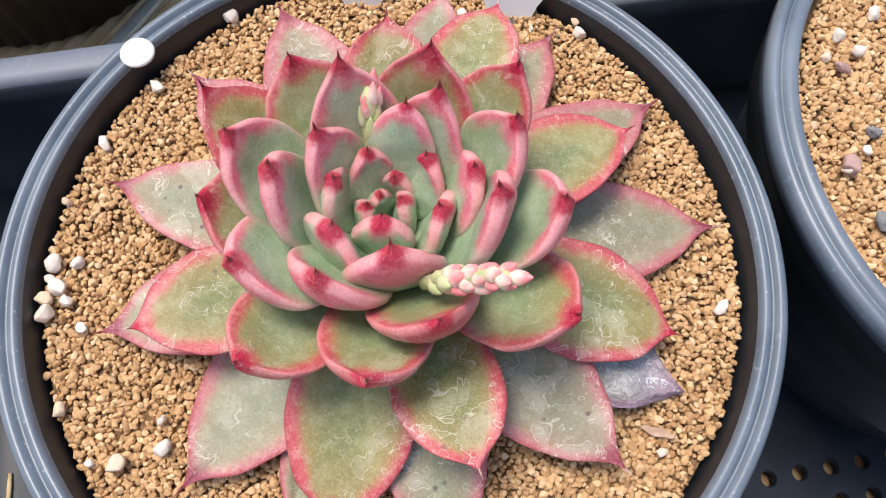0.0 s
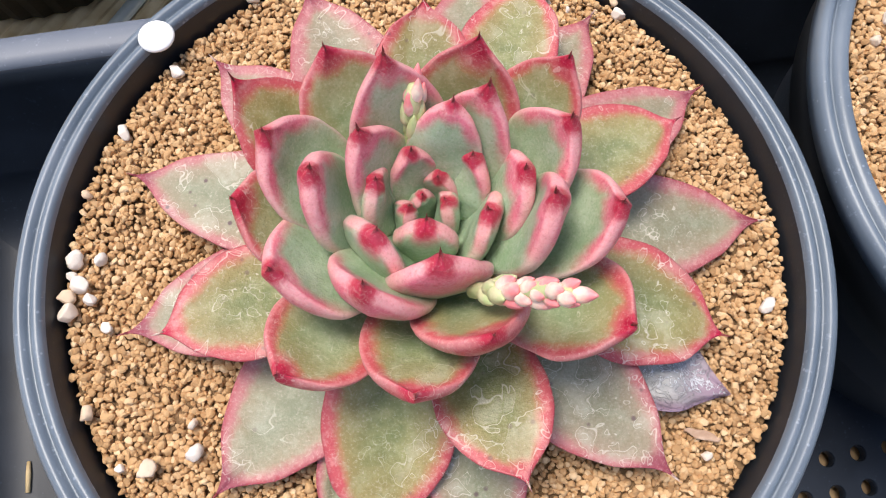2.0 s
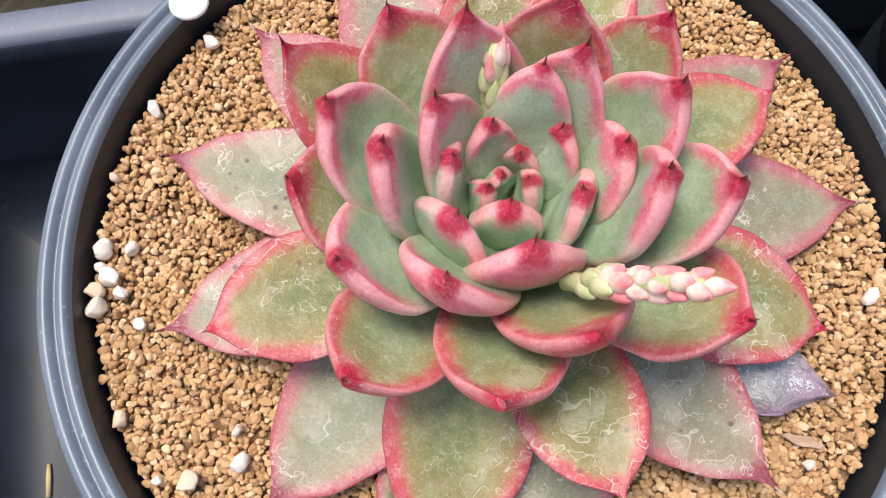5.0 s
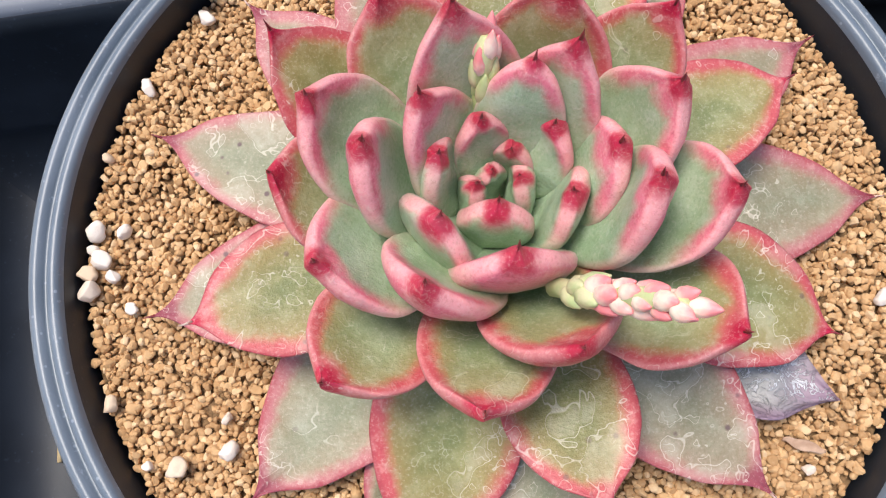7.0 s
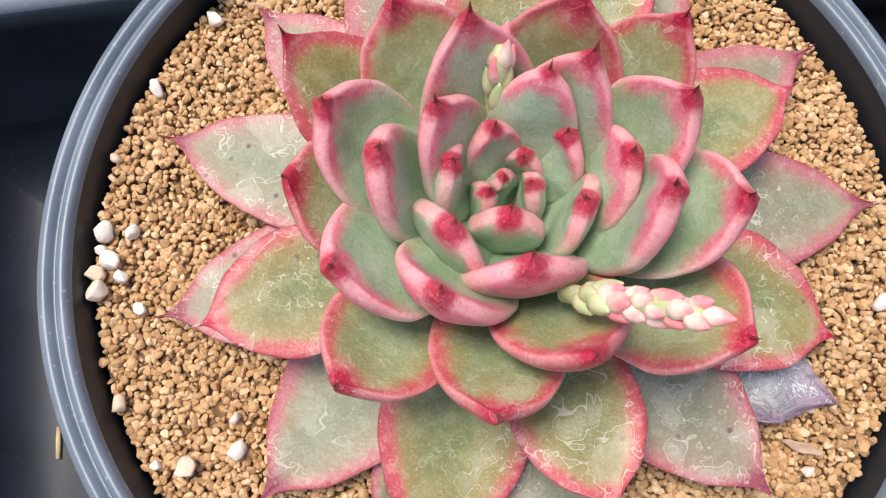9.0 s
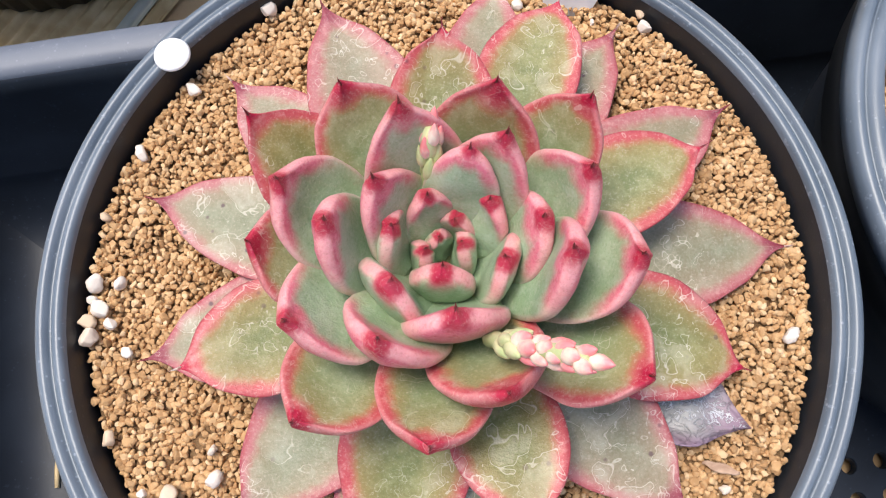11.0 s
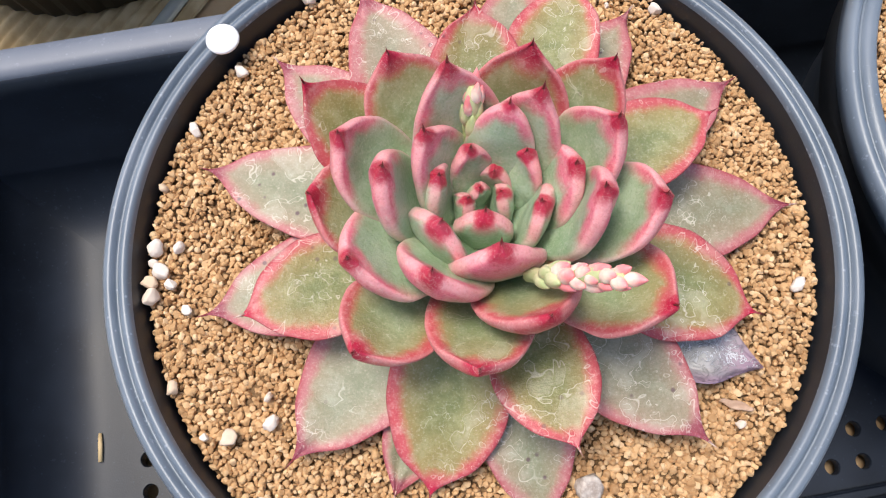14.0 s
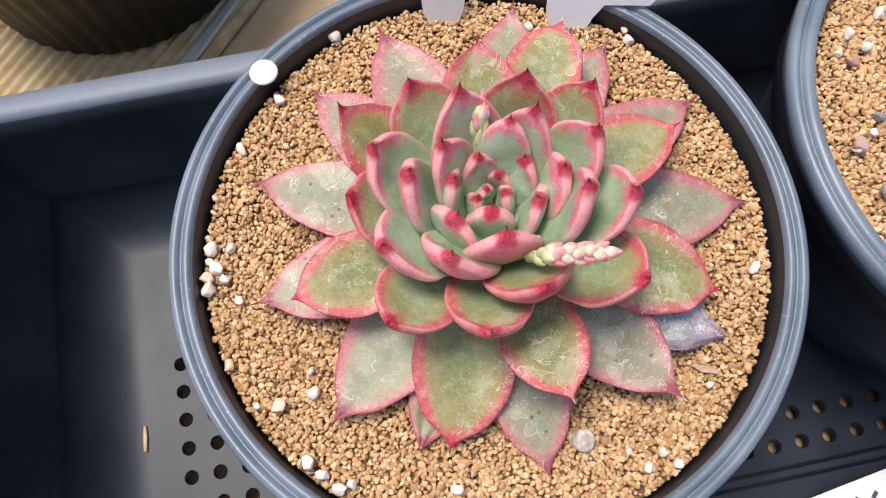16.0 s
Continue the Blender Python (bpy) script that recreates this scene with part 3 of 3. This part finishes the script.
def leaf(tip, base_z, half, thick, bulge, cup, age, blush, cusp=0.5, full=0.0, roll=0.0, dry=0.0, widest=0.56, erect=0.0):
    """A fleshy pointed leaf from the stem to its tip. Millimetres, but for the ratios: bulge pushes the
    belly out past the tip (above 0: an incurved leaf), cup raises the margins, erect stands the upper half up."""
    tip = Vector(tip) / 1000
    base_z, half, thick = base_z / 1000, half / 1000, thick / 1000
    flat = Vector((tip.x - AXIS.x, tip.y - AXIS.y, 0))
    reach = flat.length
    out = flat.normalized() if reach > 1e-5 else Vector((1, 0, 0))
    turned = Matrix.Rotation(radians(roll), 3, out)
    rise = tip.z - base_z
    root = Vector((AXIS.x, AXIS.y, base_z)) + out * min(0.003, reach * 0.3)
    far = reach * (1 + bulge)
    ctrl = (root, Vector((AXIS.x, AXIS.y, 0)) + out * far * 0.55 + Vector((0, 0, base_z + rise * 0.05 + 0.0025 * (1 - max(bulge, 0)))),
            Vector((AXIS.x, AXIS.y, 0)) + out * far * (1.0 if bulge > 0 else 0.98) + Vector((0, 0, base_z + rise * (0.75 if bulge < -0.05 else 0.55 - 0.45 * min(max(bulge, 0), 0.5)))), tip)
    foot = Vector((AXIS.x, AXIS.y, base_z))
    upright = (foot + out * far * 0.85, foot + out * far * 1.12 + Vector((0, 0, rise * 0.5)))
    ctrl = (root, ctrl[1].lerp(upright[0], erect), ctrl[2].lerp(upright[1], erect), tip)
    nu, nr = 34, 28
    long = sum((bezier(ctrl, (q + 1) / 12) - bezier(ctrl, q / 12)).length for q in range(12))
    seed = random.uniform(0, 100)
    verts, faces = [], []
    attrs = {"along": [], "across": [], "under": [], "age": [], "blush": [], "tip": [], "edge": []}
    side = Vector((-out.y, out.x, 0))
    for i in range(nu + 1):
        u = 1 - (1 - i / nu) ** 1.15
        p = bezier(ctrl, u)
        t = (bezier(ctrl, min(u + 0.01, 1)) - bezier(ctrl, max(u - 0.01, 0))).normalized()
        lat = turned @ side
        nrm = t.cross(lat).normalized()
        if u < widest:
            a = 0.42 + 0.58 * math.sin(math.pi / 2 * u / widest) ** 1.1
        else:
            w = (u - widest) / (1 - widest)
            e = min(max((w - 0.54 - 0.12 * full) / (0.46 - 0.12 * full), 0), 1)
            a = (1 - w ** (2.75 - 1.1 * cusp + 0.25 * full)) * (1 - 0.76 * min(cusp, 1.0) * e * e * (3 - 2 * e))
        a = max(a, 0.012) * half
        a *= 1 + 0.06 * noise.noise((u * 3, seed, 0))
        body = thick * (0.75 + 0.25 * math.sin(math.pi * min(u * 1.2, 1))) * min(1.0, (1 - u) * (3.2 + 3.5 * full) + 0.05 + 0.03 * full) ** (0.7 - 0.2 * full)
        body = min(body, a * (1.6 + 0.3 * full))
        for j in range(nr):
            w = 2 * math.pi * j / nr
            c, s = math.cos(w), math.sin(w)
            x = math.copysign(abs(c) ** 0.92, c)
            h = abs(s) ** (0.92 - 0.26 * full * erect)
            lift = cup * a * x * x * (0.5 + 0.5 * math.sin(math.pi * u))
            y = lift + body * ((0.28 + 0.16 * full + 0.10 * erect) * h if s > 0 else -(0.72 - 0.1 * full - 0.10 * erect) * h)
            y += 0.0006 * noise.noise((u * 4 + seed, x * 1.5, 1)) * (1 - dry) + dry * 0.004 * noise.noise((u * 6 + seed, x * 2.5, 5))
            edge = a * x * (1 + 0.05 * noise.noise((u * 7, seed, 2 if x > 0 else 9)))
            verts.append(p + lat * edge + nrm * y)
            attrs["tip"].append(math.hypot((1 - u) * long, edge) / half)
            attrs["edge"].append(max(a - abs(edge), 0.0) / half)
            attrs["along"].append(u)
            attrs["across"].append(x)
            attrs["under"].append(0.0 if s > 0.12 else min((0.12 - s) * 2.5, 1.0))
            attrs["age"].append(age)
            attrs["blush"].append(blush)
    for i in range(nu):
        for j in range(nr):
            k = (j + 1) % nr
            faces.append((i * nr + j, i * nr + k, (i + 1) * nr + k, (i + 1) * nr + j))
    faces.append(tuple(range(nr))[::-1])
    faces.append(tuple(nu * nr + j for j in range(nr)))
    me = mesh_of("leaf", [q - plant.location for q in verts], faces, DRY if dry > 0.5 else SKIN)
    for key, values in attrs.items():
        me.attributes.new(key, "FLOAT", "POINT").data.foreach_set("value", values)
    label = "withered greyish purple leaf" if dry > 0.5 else ("pale old leaf with pink margin" if age > 0.8 else "")
    ob = part_mesh("leaf", me, plant, label)
    if dry < 0.5:
        end = bezier(ctrl, 1.0)
        way = (end - bezier(ctrl, 0.965)).normalized()
        way = (way + Vector((0, 0, 0.15))).normalized()
        size = 0.0013 if half > 0.0052 else 0.0007
        v, f = tube([end - way * size * 0.9 - plant.location, end - plant.location, end + way * size * 0.6 - plant.location, end + way * size * 1.1 - plant.location],
                    [size * 0.28, size * 0.17, size * 0.08, size * 0.02], 8)
        part_mesh("spine", mesh_of("spine", v, f, SPINE_PALE if age > 0.55 and random.random() < 0.5 else SPINE), ob, "short dark pointed tip")
    return ob


# tip (mm), base height, half width, thickness, bulge, cup, age, blush
OUTER = [((-69, 15, -2), 1, 12, 4.0, -0.2, 0.15), ((-65, -22, -3), -2, 13, 4.0, -0.2, 0.15), ((-53, 44, 2), 0, 12, 4, -0.2, 0.2),
         ((-33, 64, 4), 1, 13.5, 4, -0.2, 0.2), ((9, 78, -2), -1, 11.5, 4, -0.2, 0.2), ((39, 66, -4), -1, 11.5, 4, -0.2, 0.2),
         ((65, 46, -4), 1, 12, 4, -0.2, 0.2), ((60, 36, -3), -2, 10.5, 4, -0.2, 0.2), ((79, 13, -7), 0, 13.5, 4, -0.2, 0.15),
         ((53, -47, 1), 0, 13.5, 4, -0.2, 0.15), ((18, -68, -7), -1, 12.5, 4, -0.2, 0.15), ((-41, -55, -3), 0, 13.5, 4, -0.2, 0.15)]
for tip, *rest in OUTER:
    leaf(tip, *rest, 1.0, 1.2 if tip[1] > 40 else 1.0, 1.15, widest=0.50)
leaf((67, -29, -5), -2, 12, 2.5, -0.2, 0.1, 1.0, 0.6, 0.5, dry=1.0)
leaf((-17, -61, -5), -3, 8, 2.0, -0.2, 0.5, 1.0, 0.9, 0.4, dry=0.4)
LOWER = [((-51, -25, 15), 6, 11.8, 4.5, -0.12, 0.15), ((-9, -61, -4), 6, 14.2, 4.5, -0.15, 0.12), ((21, -50, 18), 6, 11.8, 4.5, -0.12, 0.15), ((65, -17, 1), 5, 13.5, 4.5, -0.12, 0.15),
         ((54, 29, 11), 6, 10.9, 4.5, -0.1, 0.25), ((23, 65, 8), 5, 12, 4.5, -0.1, 0.2), ((-3, 47, 25), 8, 11.5, 4.5, -0.08, 0.2), ((-39, 23, 31), 8, 11.5, 4.5, -0.05, 0.2)]
for tip, *rest in LOWER:
    leaf(tip, *rest, 0.65, 1.14 if tip[0] < -30 or tip[1] > 20 else 1.06, 1.05, widest=0.53)
MIDDLE = [((-35, -3, 33), 10, 12, 5, -0.02, 0.2), ((-21, 28, 35), 10, 11.5, 5, -0.02, 0.2), ((8, 24, 47), 13, 11.5, 5, 0.0, 0.2), ((25, 25, 41), 12, 10, 5, 0.0, 0.2),
          ((37, -23, 34), 10, 11.5, 5, -0.03, 0.22), ((-24, -34, 31), 10, 11, 5.5, -0.04, 0.25), ((0, -37, 36), 12, 10.7, 5.5, -0.03, 0.25), ((12, -28, 44), 14, 11, 6, 0.0, 0.25)]
for tip, *rest in MIDDLE:
    leaf(tip, *rest, 0.35, 1.04, 0.6, 0.3)
UPPER = [((-28, 5, 45), 15, 10.6, 6, 0.06, 0.22), ((-8, 17, 52), 16, 10.4, 5.5, -0.03, 0.15), ((24, 9, 48), 15, 10.2, 6, 0.06, 0.22), ((33.5, -4, 43), 14, 11, 6, 0.04, 0.25),
         ((-25, -18, 41), 14, 11, 6, 0.0, 0.25), ((10, 14, 49), 16, 9.6, 5, -0.04, 0.15), ((-9.2, -20.5, 44), 17, 10.4, 6.2, 0.08, 0.15)]
for tip, *rest in UPPER:
    leaf(tip, *rest, 0.12, 1.05, 0.8, 0.5, widest=0.50 if tip[1] > 12 else 0.56)
INNER = [((-12, 6, 46), 18, 8.8, 5.5, -0.05, 0.08), ((-19, -2, 47), 17, 9.6, 6.2, 0.06, 0.08), ((4, 12, 46), 19, 7.5, 5.0, -0.10, 0.05), ((17, 2, 42), 18, 9.2, 5.5, -0.02, 0.08),
         ((21, -5, 49), 17, 10, 6.2, 0.08, 0.08), ((3, -15, 45), 18, 10.2, 6.0, 0.16, 0.12)]
for tip, *rest in INNER:
    leaf(tip, *rest, 0.05, 1.12, 0.9, 0.7, widest=0.47 if tip[1] > 3 else 0.56, erect=0.9 if tip[1] < -10 else (0.55 if tip[1] < 3 else 0.0))
HEART = [((-3, 5.8, 38.5), 20, 5.4, 5.0, 0.05, 0.03), ((8, 6, 37.5), 20, 6.6, 5.0, 0.05, 0.03), ((-9, 0, 38), 19, 6.6, 5.2, 0.06, 0.03), ((11, -4.3, 37.5), 18, 7.2, 5.2, 0.06, 0.03),
         ((-8, -10, 40), 19, 8.4, 5.8, 0.14, 0.03), ((0.3, -6, 35.5), 18, 6.4, 6.0, 0.5, 0.02), ((1.9, 3.2, 33), 18, 4.8, 4.6, 0.45, 0.03), ((3.4, -0.6, 31.8), 17, 4.4, 4.8, 0.45, 0.02),
         ((-3, -2.2, 31.8), 17, 3.8, 4.8, 0.35, 0.02), ((-0.8, 0.4, 30.8), 18, 3.0, 4.2, 0.3, 0.02)]
for tip, *rest in HEART:
    leaf(tip, *rest, 0.0, 0.55 if tip[1] < 5 else 0.85, 0.65, 0.9, widest=0.60 if tip[1] < 5 else 0.48, erect=1.0 if tip[1] < 2 else 0.2)
v, f = tube([Vector((0, -0.001, z)) - plant.location for z in (-0.012, -0.004, 0.004, 0.011, 0.017, 0.020)], [0.008, 0.0075, 0.007, 0.006, 0.004, 0.0015], 16)
part_mesh("stem", mesh_of("stem", v, f, STEM), plant)


def flower_stalk(a, b, r, buds, label, green, splay, slim):
    """A short scape with fleshy scales and a head of closed buds."""
    a, b = Vector(a) / 1000 - plant.location, Vector(b) / 1000 - plant.location
    way = (b - a).normalized()
    u1 = way.cross(Vector((0, 0, 1))).normalized()
    u2 = way.cross(u1)
    pts = [a.lerp(b, q / 6.6) + u2 * 0.0006 * math.sin(q) for q in range(7)]
    v, f = tube(pts, [r * 0.55] * 6 + [r * 0.3], 10)
    stalk = part_mesh("flower_stalk", mesh_of("flower_stalk", v, f, BUD_GREEN), plant, label)
    v0, f0 = ball(2)
    for i in range(buds):
        q = (i + 0.5) / buds
        w = i * 2.4
        d = (u1 * math.cos(w) + u2 * math.sin(w))
        axis = (way + d * splay * (1 - 0.5 * q)).normalized()
        turn = axis.to_track_quat("Z", "X").to_matrix()
        size = r * (0.95 - 0.25 * q) * random.uniform(0.8, 1.15)
        at = a.lerp(b, 0.18 + 0.78 * q) + d * r * 0.5
        pts, ends = [], []
        for x, y, z in v0:
            taper = 1.05 - 0.75 * ((z + 1) / 2) ** 1.6
            ends.append((z + 1) / 2)
            pts.append(at + turn @ (Vector((x * taper * slim, y * taper * slim, z * 1.15)) * size))
        me = mesh_of("bud", pts, f0, BUD_GREEN if q < green else BUD)
        me.attributes.new("along", "FLOAT", "POINT").data.foreach_set("value", ends)
        part_mesh("bud", me, stalk)


flower_stalk((9, -18, 33), (23.8, -24.2, 57), 0.0028, 28, "pale pink and cream flower stalk in bud", 0.2, 0.5, 0.74)
flower_stalk((-3, 10, 31), (-3, 17, 44.5), 0.0031, 12, "small green and pink flower stalk in bud", 0.62, 0.24, 0.55)

# ---- labels and small things ----


def plant_label(outline, thick, m, label, bars=()):
    bm = bmesh.new()
    face = bm.faces.new([bm.verts.new((x / 1000, 0, z / 1000)) for x, z in outline])
    ext = bmesh.ops.extrude_face_region(bm, geom=[face])
    bmesh.ops.translate(bm, vec=(0, thick, 0), verts=[q for q in ext["geom"] if isinstance(q, bmesh.types.BMVert)])
    bmesh.ops.recalc_face_normals(bm, faces=bm.faces[:])
    top = new("plant_label")
    top.matrix_world = m
    tagged(top, label, "label", "white plant labels")
    part("tag", bm, LABEL, top, smooth=False)
    for x, z, w, h in bars:
        ob = part("mark", box(w / 1000, 0.0002, h / 1000), INK, top, "dark handwritten bar", False)
        ob.location = (x / 1000, -0.0002, z / 1000)


plant_label([(-3, -8), (3, -8), (6.8, 6), (7.2, 52), (-7.2, 52), (-6.8, 6)], 0.0006, pose(-0.0132, 0.0745, SOIL, -18, 0, 3), "white plastic plant label stuck upright in the soil")
plant_label([(-4, -8), (3, -8), (7, 4), (10, 9), (24, 10), (26, 13), (25, 38), (-8, 38), (-8, 6)], 0.0006, pose(0.0272, 0.0725, SOIL, -22, 0, -4),
            "white T-shaped plastic plant label stuck in the soil", ((12, 15, 5, 0.5), (8, 17, 0.5, 4)))
v, f = lathe([(0.0, 0.0012), (0.0034, 0.0012), (0.0041, 0.0009), (0.0044, 0.0003), (0.0043, 0.0), (0.0, 0.0)], 40)
disc = new("white_disc", mesh_of("white_disc", v, f, DISC))
disc.location = (-0.0679, 0.0502, 0.0)
tagged(disc, "flat round white disc lying on the pot's rim", "disc")

# a printed card and a straw bit on the tray's floor
card = new("printed_card")
card.matrix_world = pose(0.129, -0.0705, FLOOR + 0.0065, 0, 0, 20.5)
tagged(card, "white printed card leaning in the tray", "card")
bm = box(0.075, 0.045, 0.0006, 0.0002)
bmesh.ops.translate(bm, vec=(0.0375, -0.0225, 0), verts=bm.verts[:])
part("sheet", bm, LABEL, card)
for i, (x, w) in enumerate(((0.008, 0.004), (0.015, 0.006), (0.024, 0.003), (0.031, 0.006))):
    ob = part("mark", box(w, 0.0016, 0.0002), INK, card, "dark printed bar", False)
    ob.location = (x, -0.007 - 0.0005 * (i % 2), 0.0005)
    ob.rotation_euler = (0, 0, radians(35))
v, f = tube([(0, 0, 0.0009), (0.0008, -0.004, 0.0010), (0.0018, -0.010, 0.0009)], [0.0006, 0.0009, 0.0008], 8)
straw = new("straw_bit", mesh_of("straw_bit", v, f, STRAW))
straw.location = (-0.1325, -0.0475, FLOOR)
tagged(straw, "short tan straw bit lying on the tray floor", "debris")

# a shrivelled leaf scrap lying on the soil
bm = bmesh.new()
bmesh.ops.create_grid(bm, x_segments=14, y_segments=5, size=0.5)
for q in bm.verts:
    taper = 1.0 - 0.75 * abs(2 * q.co.x) ** 1.5
    q.co = Vector((q.co.x * 0.0080, q.co.y * 0.0022 * taper + 0.0006 * noise.noise((q.co.x * 4, 3.0, 0.0)), 0.0007 * noise.noise((q.co.x * 6, q.co.y * 9, 1.0))))
skin = bmesh.ops.extrude_face_region(bm, geom=bm.faces[:])
bmesh.ops.translate(bm, vec=(0, 0, 0.00035), verts=[q for q in skin["geom"] if isinstance(q, bmesh.types.BMVert)])
bmesh.ops.recalc_face_normals(bm, faces=bm.faces[:])
scrap = part("leaf_scrap", bm, SCRAP, None)
scrap.matrix_world = pose(0.0615, -0.0375, SOIL + 0.0008, 6, -4, -12)
tagged(scrap, "shrivelled brown leaf scrap lying on the tan grains", "dry leaf")
